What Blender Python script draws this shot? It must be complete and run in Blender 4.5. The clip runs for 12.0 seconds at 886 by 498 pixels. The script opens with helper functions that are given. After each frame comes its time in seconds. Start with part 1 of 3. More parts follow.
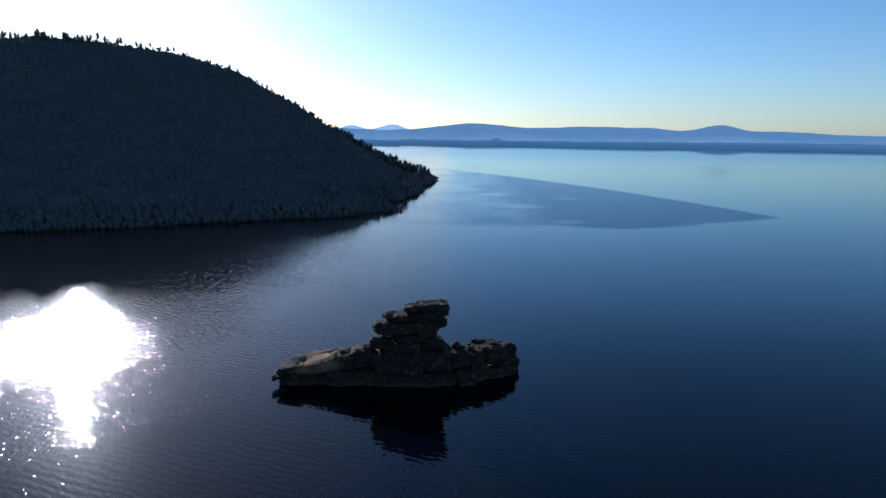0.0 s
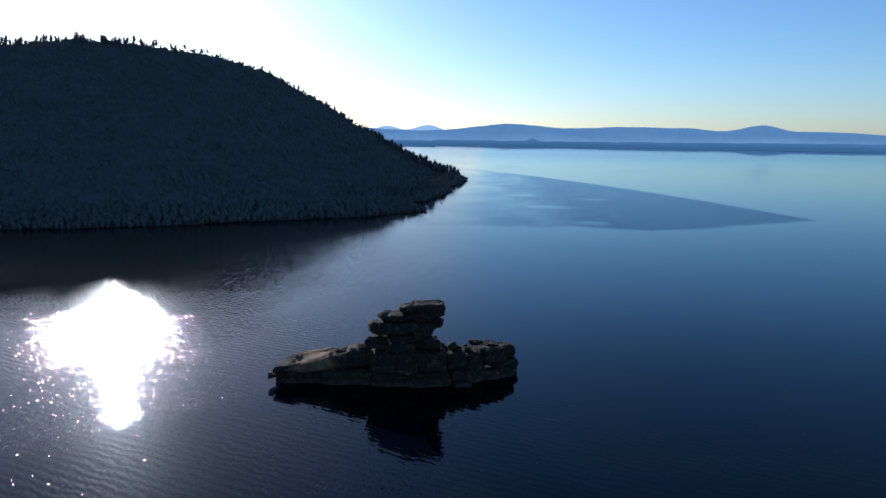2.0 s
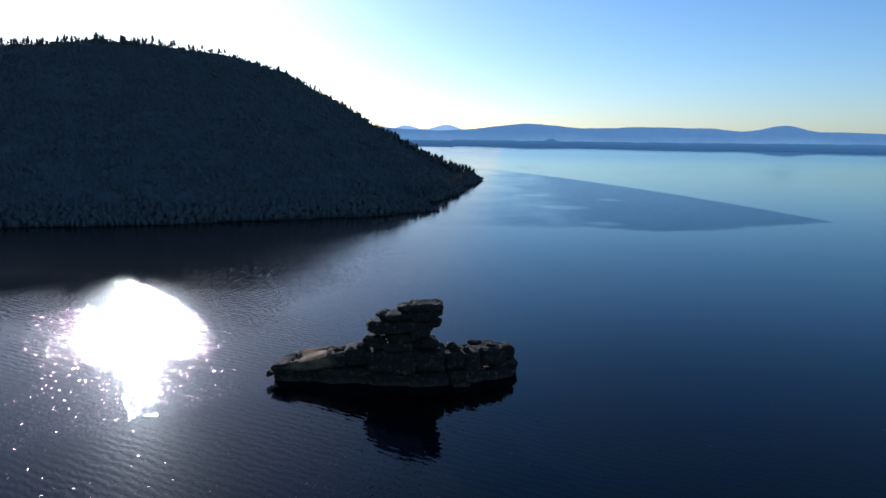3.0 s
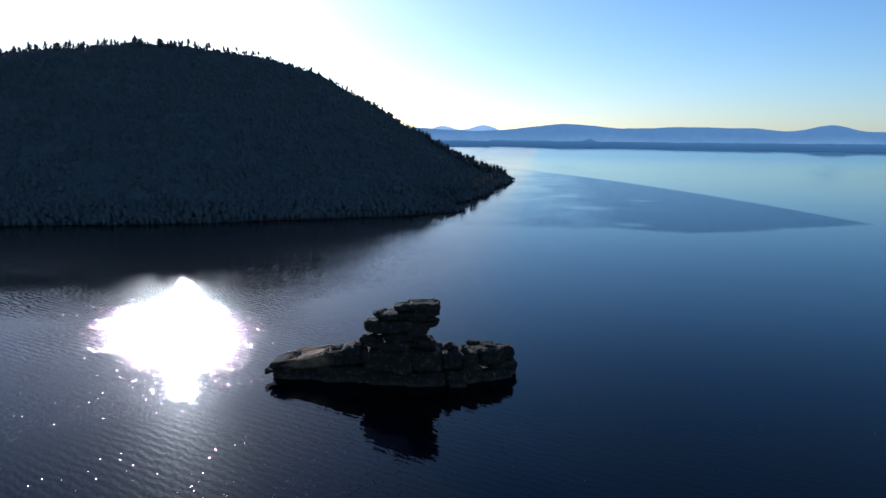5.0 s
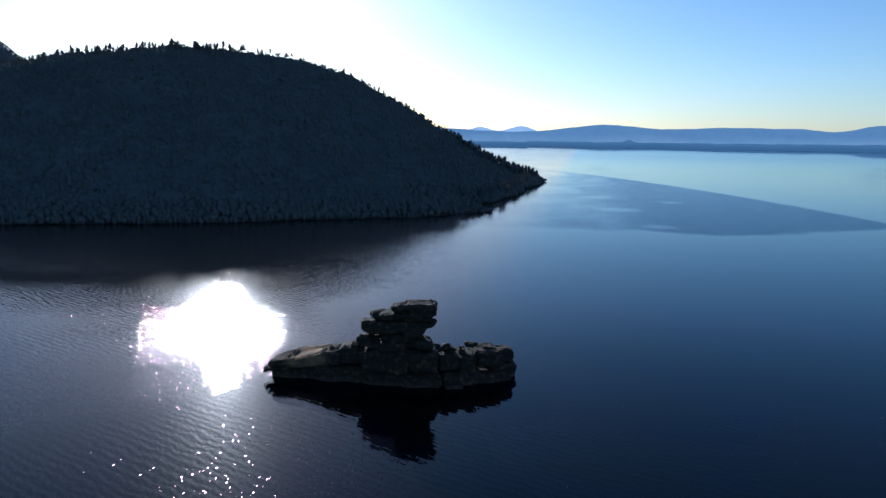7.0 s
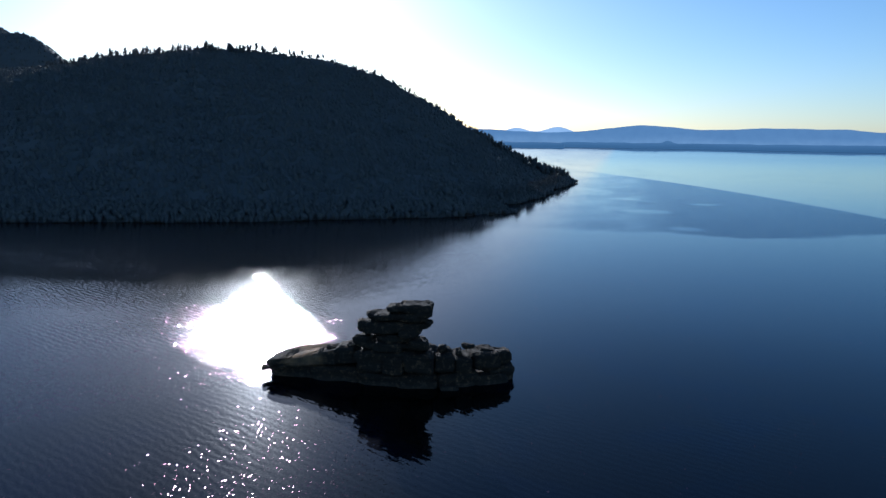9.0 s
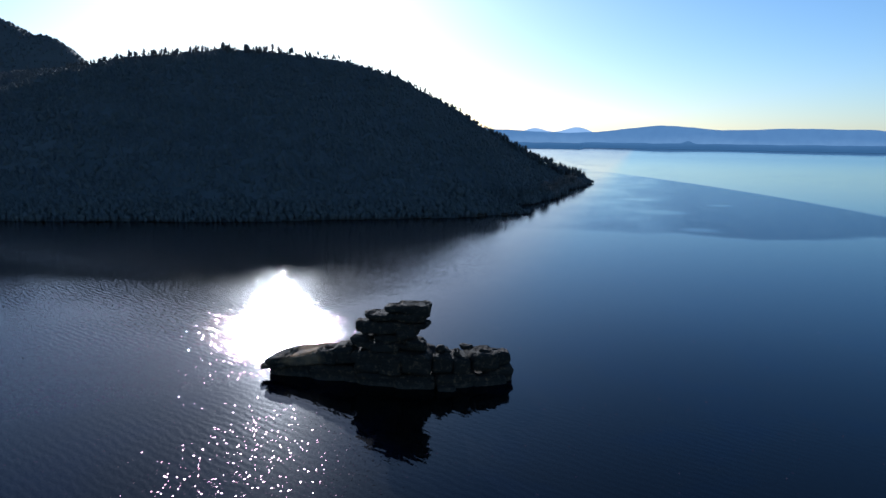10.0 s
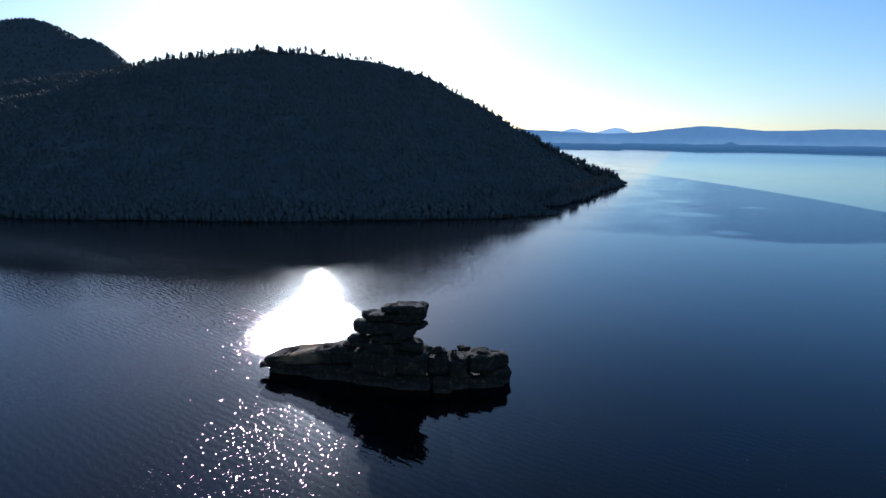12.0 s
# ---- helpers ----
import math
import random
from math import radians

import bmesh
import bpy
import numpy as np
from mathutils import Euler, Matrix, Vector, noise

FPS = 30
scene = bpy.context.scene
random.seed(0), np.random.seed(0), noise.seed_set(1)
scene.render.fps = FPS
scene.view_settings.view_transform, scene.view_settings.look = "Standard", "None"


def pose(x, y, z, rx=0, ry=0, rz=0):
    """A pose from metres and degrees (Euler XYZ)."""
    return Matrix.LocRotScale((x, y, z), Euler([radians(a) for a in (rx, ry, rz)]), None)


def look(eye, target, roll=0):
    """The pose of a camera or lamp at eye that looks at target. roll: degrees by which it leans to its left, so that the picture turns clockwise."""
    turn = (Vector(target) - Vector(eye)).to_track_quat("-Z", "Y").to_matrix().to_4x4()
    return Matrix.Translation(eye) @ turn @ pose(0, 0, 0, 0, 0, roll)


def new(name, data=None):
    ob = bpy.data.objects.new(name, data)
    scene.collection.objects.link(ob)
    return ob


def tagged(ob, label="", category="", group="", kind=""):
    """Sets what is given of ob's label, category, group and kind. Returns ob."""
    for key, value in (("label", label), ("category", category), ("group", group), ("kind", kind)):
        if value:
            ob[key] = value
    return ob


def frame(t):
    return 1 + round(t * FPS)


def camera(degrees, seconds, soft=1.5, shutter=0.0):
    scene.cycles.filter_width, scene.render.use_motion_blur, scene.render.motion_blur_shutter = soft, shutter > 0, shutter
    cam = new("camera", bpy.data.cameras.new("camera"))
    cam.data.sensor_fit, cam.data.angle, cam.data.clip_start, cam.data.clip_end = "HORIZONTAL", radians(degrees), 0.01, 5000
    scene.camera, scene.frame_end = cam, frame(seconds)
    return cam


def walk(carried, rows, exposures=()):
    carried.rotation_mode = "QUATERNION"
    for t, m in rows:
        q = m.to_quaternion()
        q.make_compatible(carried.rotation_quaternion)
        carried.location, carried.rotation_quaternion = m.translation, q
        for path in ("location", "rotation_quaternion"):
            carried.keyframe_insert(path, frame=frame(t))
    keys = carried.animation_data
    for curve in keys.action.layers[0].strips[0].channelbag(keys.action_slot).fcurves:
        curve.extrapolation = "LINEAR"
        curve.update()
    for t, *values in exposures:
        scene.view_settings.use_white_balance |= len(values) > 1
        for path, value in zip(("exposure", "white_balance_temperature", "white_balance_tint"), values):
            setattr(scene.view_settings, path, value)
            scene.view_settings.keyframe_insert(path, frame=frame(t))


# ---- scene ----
cam = camera(64.3, 12.0)
EXPOSURE, KELVIN, TINT = 0.12, 5000, 11
PATH = [
    (0, (-0.824, -162.929, 58.091), (-0.835, -160.954, 57.776), 0.8),
    (0.5, (1.531, -162.691, 58.045), (1.495, -160.717, 57.73), 0.8),
    (1, (3.825, -162.443, 58.03), (3.763, -160.469, 57.715), 0.8),
    (1.5, (6.149, -162.17, 58.013), (6.061, -160.197, 57.698), 0.8),
    (2, (8.496, -161.886, 57.979), (8.383, -159.914, 57.664), 0.8),
    (2.5, (10.831, -161.597, 57.929), (10.692, -159.627, 57.614), 0.8),
    (3, (13.148, -161.244, 57.899), (12.983, -159.276, 57.583), 0.9),
    (5, (22.403, -159.474, 57.706), (22.132, -157.518, 57.39), 0.8),
    (5.5, (24.619, -158.988, 57.682), (24.322, -157.036, 57.367), 0.9),
    (6, (26.871, -158.423, 57.669), (26.548, -156.474, 57.354), 0.8),
    (6.5, (29.172, -157.785, 57.66), (28.824, -155.841, 57.344), 0.8),
    (7, (31.495, -157.1, 57.656), (31.119, -155.161, 57.341), 0.8),
    (9, (40.418, -154.334, 57.636), (39.941, -152.418, 57.322), 0.8),
    (9.5, (42.598, -153.518, 57.621), (42.098, -151.607, 57.307), 0.8),
    (10, (44.844, -152.594, 57.59), (44.316, -150.69, 57.276), 0.8),
    (10.5, (47.081, -151.65, 57.56), (46.527, -149.754, 57.247), 0.7),
    (11, (49.289, -150.725, 57.541), (48.709, -148.837, 57.228), 0.7),
    (11.5, (51.447, -149.831, 57.535), (50.841, -147.95, 57.222), 0.7),
    (12, (53.569, -148.951, 57.525), (52.939, -147.079, 57.212), 0.8),
]
walk(cam, [(t, look(eye, target, roll)) for t, eye, target, roll in PATH], exposures=((0, EXPOSURE, KELVIN, TINT), (12, EXPOSURE, KELVIN, TINT)))

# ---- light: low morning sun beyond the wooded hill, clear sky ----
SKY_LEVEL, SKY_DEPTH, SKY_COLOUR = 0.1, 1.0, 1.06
SUN_AZIMUTH, SUN_HEIGHT = -28.9, 15.0      # degrees from +y towards +x, degrees above the horizon
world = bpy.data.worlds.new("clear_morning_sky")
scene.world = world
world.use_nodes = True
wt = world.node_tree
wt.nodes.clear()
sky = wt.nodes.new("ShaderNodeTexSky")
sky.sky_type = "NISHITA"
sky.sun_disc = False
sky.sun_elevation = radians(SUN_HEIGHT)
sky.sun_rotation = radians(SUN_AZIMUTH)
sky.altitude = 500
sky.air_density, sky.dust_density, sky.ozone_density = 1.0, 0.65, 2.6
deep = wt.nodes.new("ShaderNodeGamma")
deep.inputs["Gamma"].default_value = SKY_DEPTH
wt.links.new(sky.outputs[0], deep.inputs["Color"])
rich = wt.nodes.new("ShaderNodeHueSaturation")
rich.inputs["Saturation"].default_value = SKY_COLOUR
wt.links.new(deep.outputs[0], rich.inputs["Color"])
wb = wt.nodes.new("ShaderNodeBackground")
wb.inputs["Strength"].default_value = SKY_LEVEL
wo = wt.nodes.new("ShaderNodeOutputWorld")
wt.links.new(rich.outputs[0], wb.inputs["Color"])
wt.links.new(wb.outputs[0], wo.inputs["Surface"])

sun_data = bpy.data.lights.new("sun", "SUN")
sun_data.energy = 5.0
sun_data.angle = radians(1.0)
sun_data.color = (1.0, 0.90, 0.76)
sun = new("sun", sun_data)
az, el = radians(SUN_AZIMUTH), radians(SUN_HEIGHT)
sun_way = Vector((math.sin(az) * math.cos(el), math.cos(az) * math.cos(el), math.sin(el)))
sun.matrix_world = look(sun_way * 900, (0, 0, 0))

# ---- materials ----
def material(name):
    m = bpy.data.materials.new(name)
    m.use_nodes = True
    m.node_tree.nodes.clear()
    return m, Nodes(m.node_tree)


class Nodes:
    """Short forms for building a node tree."""

    def __init__(self, tree):
        self.tree = tree

    def add(self, kind, **inputs):
        n = self.tree.nodes.new("ShaderNode" + kind)
        for k, v in inputs.items():
            self.put(n, k.replace("_", " "), v)
        return n

    def put(self, n, key, v):
        sock = n.inputs[int(key)] if key.isdigit() else n.inputs[key]
        if isinstance(v, bpy.types.NodeSocket):
            self.tree.links.new(v, sock)
        else:
            sock.default_value = v

    def math(self, op, a, b=0.0, c=0.0, clamp=False):
        n = self.tree.nodes.new("ShaderNodeMath")
        n.operation, n.use_clamp = op, clamp
        for i, v in enumerate((a, b, c)):
            self.put(n, str(i), v)
        return n.outputs[0]

    def vec(self, op, a, b=(0, 0, 0)):
        n = self.tree.nodes.new("ShaderNodeVectorMath")
        n.operation = op
        self.put(n, "0", a)
        if op == "SCALE":
            self.put(n, "Scale", b)
        else:
            self.put(n, "1", b)
        return n.outputs[0]

    def step(self, x, lo, hi, out_lo=0.0, out_hi=1.0):
        n = self.tree.nodes.new("ShaderNodeMapRange")
        n.interpolation_type = "SMOOTHSTEP"
        for i, v in enumerate((x, lo, hi, out_lo, out_hi)):
            self.put(n, str(i), v)
        return n.outputs[0]

    def noise(self, vector, scale, detail=3.0, rough=0.55):
        n = self.add("TexNoise", Vector=vector, Scale=scale, Detail=detail, Roughness=rough)
        return n

    def mix(self, f, a, b):
        n = self.tree.nodes.new("ShaderNodeMix")
        n.data_type = "RGBA"
        self.put(n, "0", f)
        self.put(n, "6", a)
        self.put(n, "7", b)
        return n.outputs[2]

    def out(self, shader):
        o = self.tree.nodes.new("ShaderNodeOutputMaterial")
        self.tree.links.new(shader, o.inputs["Surface"])


def rgb(r, g, b):
    return (r, g, b, 1.0)


def water_material():
    m, n = material("lake_water")
    p = n.add("TexCoord").outputs["Object"]
    sep = n.add("SeparateXYZ", Vector=p)
    x, y = sep.outputs[0], sep.outputs[1]
    # the wind line: a ruffled sheet of water that ends along a curve from the headland
    d = n.math("SUBTRACT", y, 374.0)
    xb = n.math("SUBTRACT", n.math("SUBTRACT", 257.0, n.math("MULTIPLY", d, 0.2)), n.math("MULTIPLY", n.math("MULTIPLY", d, d), 0.0002))
    wob = n.noise(p, 0.024, 4).outputs["Fac"]
    wobble = n.math("MULTIPLY", n.math("SUBTRACT", wob, 0.5), 14.0)
    edge = n.step(n.math("ADD", n.math("SUBTRACT", xb, x), n.math("MULTIPLY", wobble, 0.3)), -2.0, 5.0)
    yl = n.math("ADD", 298.0, n.math("MULTIPLY", n.math("MAXIMUM", n.math("SUBTRACT", x, 129.0), 0.0), 0.586))
    near = n.step(n.math("ADD", n.math("SUBTRACT", y, yl), n.math("MULTIPLY", wobble, 3.0)), -4.0, 13.0)
    west = n.step(n.math("ADD", x, n.math("MULTIPLY", wobble, 5.0)), -35.0, 95.0, 0.15, 1.0)
    patch = n.math("MULTIPLY", n.math("MULTIPLY", edge, near), west)
    wisps = n.step(n.noise(n.add("Mapping", Vector=p, Scale=(1.0, 0.6, 1.0)).outputs[0], 0.014, 4, 0.6).outputs["Fac"], 0.34, 0.6, 0.3, 1.0)
    patch = n.math("MULTIPLY", patch, n.math("MAXIMUM", wisps, n.step(x, 10.0, 90.0)))
    # small calm slicks left in the ruffled sheet
    for cx, cy, rx, ry in ((46.0, 559.0, 17.0, 16.0), (116.0, 525.0, 15.0, 10.0), (84.0, 330.0, 15.0, 13.0), (62.0, 440.0, 22.0, 20.0)):
        dx = n.math("DIVIDE", n.math("ADD", n.math("SUBTRACT", x, cx), wobble), rx)
        dy = n.math("DIVIDE", n.math("SUBTRACT", y, cy), ry)
        r2 = n.math("ADD", n.math("MULTIPLY", dx, dx), n.math("MULTIPLY", dy, dy))
        patch = n.math("MULTIPLY", patch, n.step(r2, 0.15, 1.3, 0.35, 1.0))
    # swell crests run one way; gusts and shelter make them stronger and weaker
    gust = n.step(n.noise(p, 0.011, 3).outputs["Fac"], 0.38, 0.66)
    side = n.step(x, 15.0, -75.0, 0.28, 1.0)
    level = n.math("ADD", n.math("MULTIPLY", n.math("MULTIPLY", gust, side), n.step(y, -25.0, 20.0, 0.055, 0.085)), 0.004)
    fore = n.math("MULTIPLY", n.step(y, -2.0, -26.0), n.math("MULTIPLY", n.step(x, 17.0, -4.0), n.step(x, -40.0, -20.0, 0.12, 1.0)))
    q = n.add("Mapping", Vector=p, Rotation=(0, 0, radians(-68))).outputs[0]
    q2 = n.add("Mapping", Vector=p, Rotation=(0, 0, radians(-52))).outputs[0]
    w1 = n.add("TexWave", Vector=q, Scale=0.16, Distortion=5.0, Detail=2.0, Detail_Scale=1.2).outputs["Fac"]
    w2 = n.add("TexWave", Vector=q2, Scale=0.29, Distortion=7.0, Detail=2.0, Detail_Scale=1.5).outputs["Fac"]
    swell = n.math("MULTIPLY", n.math("SUBTRACT", n.math("ADD", w1, n.math("MULTIPLY", w2, 0.6)), 0.8), n.math("MULTIPLY", level, n.step(y, 130.0, 260.0, 1.0, 0.4)))
    fine = n.add("SeparateXYZ", Vector=n.noise(p, 2.8, 1.0, 0.6).outputs["Color"])
    f1, f2 = (n.math("SUBTRACT", fine.outputs[k], 0.5) for k in (0, 1))
    open_lake = n.step(y, 450.0, 1500.0)
    chop = n.math("ADD", 0.05, n.math("ADD", n.math("MULTIPLY", patch, 0.24), n.math("MULTIPLY", open_lake, -0.032)))
    lee = n.math("MULTIPLY", n.step(x, 30.0, -40.0), n.math("MULTIPLY", n.step(y, 72.0, 118.0), n.step(y, 330.0, 180.0)))
    groups = n.noise(n.add("Mapping", Vector=p, Scale=(1.0, 0.35, 1.0)).outputs[0], 0.5, 3, 0.7).outputs["Fac"]
    chop = n.math("ADD", chop, n.math("MULTIPLY", lee, n.math("MULTIPLY", n.step(groups, 0.42, 0.66, 0.05, 0.36), n.step(y, 160.0, 270.0, 1.0, 0.35))))
    tilt = n.vec("SCALE", (0.37, 0.93, 0.0), n.math("ADD", swell, n.math("MULTIPLY", f1, chop)))
    tilt = n.vec("ADD", tilt, n.vec("SCALE", (0.93, -0.37, 0.0), n.math("MULTIPLY", f2, chop)))
    # glitter: small facets, most nearly level, a few steep; each leans along the sun's way or across it
    yb = n.math("ADD", y, n.math("MULTIPLY", n.math("MAXIMUM", n.math("SUBTRACT", -32.0, x), 0.0), 1.1))
    lane = n.math("MULTIPLY", n.step(x, 5.0, -30.0), n.math("MULTIPLY", n.step(y, 98.0, 28.0), n.step(yb, -14.0, 10.0)))
    cells = n.add("SeparateXYZ", Vector=n.add("TexVoronoi", Vector=n.add("Mapping", Vector=p, Scale=(1.0, 0.5, 1.0)).outputs[0], Scale=8.0).outputs["Color"])
    u1 = n.math("MULTIPLY_ADD", cells.outputs[0], 2.0, -1.0)
    g1 = n.math("MULTIPLY", u1, n.math("POWER", n.math("ABSOLUTE", u1), 2.6))
    pick = n.math("MULTIPLY", n.math("GREATER_THAN", cells.outputs[1], 0.45), lane)
    other = n.math("MULTIPLY", n.math("SUBTRACT", lane, pick), n.math("MULTIPLY_ADD", n.math("ABSOLUTE", g1), 0.02, n.math("MULTIPLY", g1, 0.075)))
    tilt = n.vec("ADD", tilt, n.vec("SCALE", (0.876, 0.483, 0.0), n.math("MULTIPLY", g1, n.math("MULTIPLY", pick, 0.17))))
    tilt = n.vec("ADD", tilt, n.vec("SCALE", (-0.483, 0.876, 0.0), other))
    tilt = n.vec("ADD", tilt, n.vec("SCALE", (0.876, 0.483, 0.0), n.math("MULTIPLY", lane, n.math("MULTIPLY_ADD", cells.outputs[2], 0.06, -0.03))))
    # a few rougher wavelets stand far over sideways
    specks = n.add("SeparateXYZ", Vector=n.add("TexVoronoi", Vector=n.add("Mapping", Vector=p, Scale=(1.0, 0.4, 1.0)).outputs[0], Scale=5.0).outputs["Color"])
    spark = n.math("MULTIPLY", n.math("GREATER_THAN", lane, 0.7), n.math("GREATER_THAN", specks.outputs[2], 0.955))
    v1 = n.math("MULTIPLY_ADD", specks.outputs[0], 2.0, -1.0)
    sideways = n.math("MULTIPLY", spark, n.math("GREATER_THAN", specks.outputs[1], 0.14))
    tilt = n.vec("ADD", tilt, n.vec("SCALE", (0.876, 0.483, 0.0), n.math("MULTIPLY", n.math("MULTIPLY", v1, n.math("ABSOLUTE", v1)), n.math("MULTIPLY", sideways, 0.18))))
    tilt = n.vec("ADD", tilt, n.vec("SCALE", (-0.483, 0.876, 0.0), n.math("MULTIPLY", n.math("SUBTRACT", spark, sideways), n.math("MULTIPLY_ADD", specks.outputs[0], 0.07, -0.01))))
    # in the foreground steep wavelets lean with the breeze
    chips = n.add("SeparateXYZ", Vector=n.add("TexVoronoi", Vector=n.add("Mapping", Vector=p, Scale=(1.0, 0.6, 1.0)).outputs[0], Scale=6.0).outputs["Color"])
    steep = n.math("GREATER_THAN", n.math("MULTIPLY_ADD", n.math("POWER", fore, 1.6), 0.036, chips.outputs[2]), 0.9995)
    facet = n.math("MULTIPLY", steep, n.math("MULTIPLY_ADD", chips.outputs[1], 0.10, 0.03))
    tilt = n.vec("ADD", tilt, n.vec("SCALE", (-0.483, 0.876, 0.0), facet))
    cross = n.math("MULTIPLY", steep, n.math("MULTIPLY_ADD", chips.outputs[0], 0.28, -0.04))
    tilt = n.vec("ADD", tilt, n.vec("SCALE", (0.876, 0.483, 0.0), cross))
    # the ruffled sheet turns its near slopes to the viewer
    tilt = n.vec("ADD", tilt, n.vec("SCALE", (0.0, -1.0, 0.0), n.math("MULTIPLY_ADD", patch, 0.046, n.math("MULTIPLY", n.step(x, -20.0, 60.0), n.step(y, 110.0, -80.0, 0.0, 0.032)))))
    # at a grazing view the near slopes of the wavelets hide the far ones
    tilt = n.vec("ADD", tilt, n.vec("SCALE", (0.0, -1.0, 0.0), n.math("ADD", n.step(y, 700.0, 2600.0, 0.0, 0.034), n.step(y, 2700.0, 4200.0, 0.0, 0.03))))
    normal = n.vec("NORMALIZE", n.vec("ADD", tilt, (0.0, 0.0, 1.0)))
    # clouded depth: deep blue, browner over the shoals round the island
    shoal = n.noise(p, 0.035, 3).outputs["Fac"]
    r = n.vec("LENGTH", n.vec("SUBTRACT", p, (5.0, -45.0, 0.0)))
    murk = n.math("MULTIPLY", n.step(r, 95.0, 45.0), n.step(shoal, 0.36, 0.56, 0.35, 1.0))
    deep = n.mix(n.step(shoal, 0.45, 0.6), rgb(0.0002, 0.0016, 0.0090), rgb(0.0004, 0.0020, 0.0080))
    deep = n.mix(murk, deep, rgb(0.0026, 0.0024, 0.0020))
    body = n.add("BsdfDiffuse", Color=deep)
    gloss = n.tree.nodes.new("ShaderNodeBsdfAnisotropic")
    gloss.distribution = "BECKMANN"
    n.put(gloss, "Roughness", n.math("ADD", n.math("MULTIPLY_ADD", lane, 0.03, 0.045), n.math("MAXIMUM", n.math("MULTIPLY", steep, 0.14), n.math("MULTIPLY", spark, 0.08))))
    # painted into the gloss: pink for glints, reflections warmer west and bluer east
    n.put(gloss, "Color", n.mix(n.math("MAXIMUM", steep, spark), n.mix(n.step(x, 20.0, -25.0), rgb(0.8, 0.93, 1.0), rgb(1.0, 0.95, 0.93)), rgb(1.0, 0.52, 0.72)))
    n.put(gloss, "Normal", normal)
    # the finest ripples scatter a little light widely
    haze = n.tree.nodes.new("ShaderNodeBsdfAnisotropic")
    haze.distribution = "GGX"
    n.put(haze, "Roughness", 0.28)
    n.put(haze, "Normal", normal)
    shine = n.add("MixShader", Fac=0.06)
    n.tree.links.new(gloss.outputs[0], shine.inputs[1])
    n.tree.links.new(haze.outputs[0], shine.inputs[2])
    s = n.add("MixShader", Fac=n.add("Fresnel", IOR=1.235, Normal=normal).outputs[0])
    n.tree.links.new(body.outputs[0], s.inputs[1])
    n.tree.links.new(shine.outputs[0], s.inputs[2])
    n.out(s.outputs[0])
    return m


def granite_material():
    m, n = material("weathered_granite")
    p = n.add("TexCoord").outputs["Object"]
    big = n.noise(p, 0.25, 5, 0.6).outputs["Fac"]
    fine = n.noise(p, 4.0, 6, 0.7).outputs["Fac"]
    lichen = n.noise(p, 0.9, 6, 0.65).outputs["Fac"]
    bands = n.noise(n.vec("MULTIPLY", p, (0.15, 0.15, 2.2)), 1.0, 4, 0.6).outputs["Fac"]
    c = n.mix(n.step(big, 0.35, 0.65), rgb(0.13, 0.09, 0.055), rgb(0.34, 0.19, 0.085))
    # sunlight on the western shelf is painted warm; dark lichen grows over the rest
    px = n.add("SeparateXYZ", Vector=p).outputs[0]
    bare = n.math("MULTIPLY", n.math("MULTIPLY", n.step(px, -36.5, -34.0), n.step(px, -24.5, -27.5)), n.step(n.add("SeparateXYZ", Vector=p).outputs[2], 2.6, 4.2))
    grown = n.math("SUBTRACT", 1.0, n.math("MULTIPLY", bare, 0.85))
    c = n.mix(n.math("MULTIPLY", grown, n.step(bands, 0.5, 0.62)), c, rgb(0.06, 0.047, 0.032))
    c = n.mix(n.math("MULTIPLY", grown, n.step(lichen, 0.3, 0.5, 0.45, 0.95)), c, rgb(0.026, 0.021, 0.015))
    # the waves keep a pale band clean along the waterline
    wash = n.step(n.math("ADD", n.add("SeparateXYZ", Vector=p).outputs[2], n.math("MULTIPLY", lichen, 3.0)), 3.0, 1.6, 0.0, 0.22)
    c = n.mix(wash, c, rgb(0.12, 0.095, 0.07))
    c = n.mix(n.math("MULTIPLY", n.step(fine, 0.56, 0.85), 0.15), c, rgb(0.20, 0.15, 0.10))
    h = n.math("ADD", n.math("MULTIPLY", fine, 0.35), n.math("MULTIPLY", lichen, 0.65))
    bump = n.add("Bump", Height=h, Strength=0.8, Distance=0.5)
    s = n.add("BsdfPrincipled", Base_Color=c, Roughness=0.88, Normal=bump.outputs[0])
    s.inputs["Specular IOR Level"].default_value = 0.1
    n.out(s.outputs[0])
    return m


def simple(name, a, b, scale, rough=0.9, per="Object", thin=0.0):
    """A matt surface that wanders between two colours. thin: the share of light that passes through, as in foliage."""
    m, n = material(name)
    p = n.add("TexCoord").outputs[per]
    f = n.noise(p, scale, 5, 0.6).outputs["Fac"]
    island = n.add("NewGeometry").outputs["Random Per Island"]
    g = n.math("ADD", n.math("MULTIPLY", f, 0.6), n.math("MULTIPLY", island, 0.4))
    s = n.add("BsdfPrincipled", Base_Color=n.mix(n.step(g, 0.3, 0.7), rgb(*a), rgb(*b)), Roughness=rough)
    s.inputs["Specular IOR Level"].default_value = 0.1
    if thin:
        through_leaf = n.add("BsdfTranslucent", Color=n.mix(n.step(g, 0.3, 0.7), rgb(*a), rgb(*b)))
        both = n.add("MixShader", Fac=thin)
        n.tree.links.new(s.outputs[0], both.inputs[1])
        n.tree.links.new(through_leaf.outputs[0], both.inputs[2])
        n.out(both.outputs[0])
        return m
    n.out(s.outputs[0])
    return m


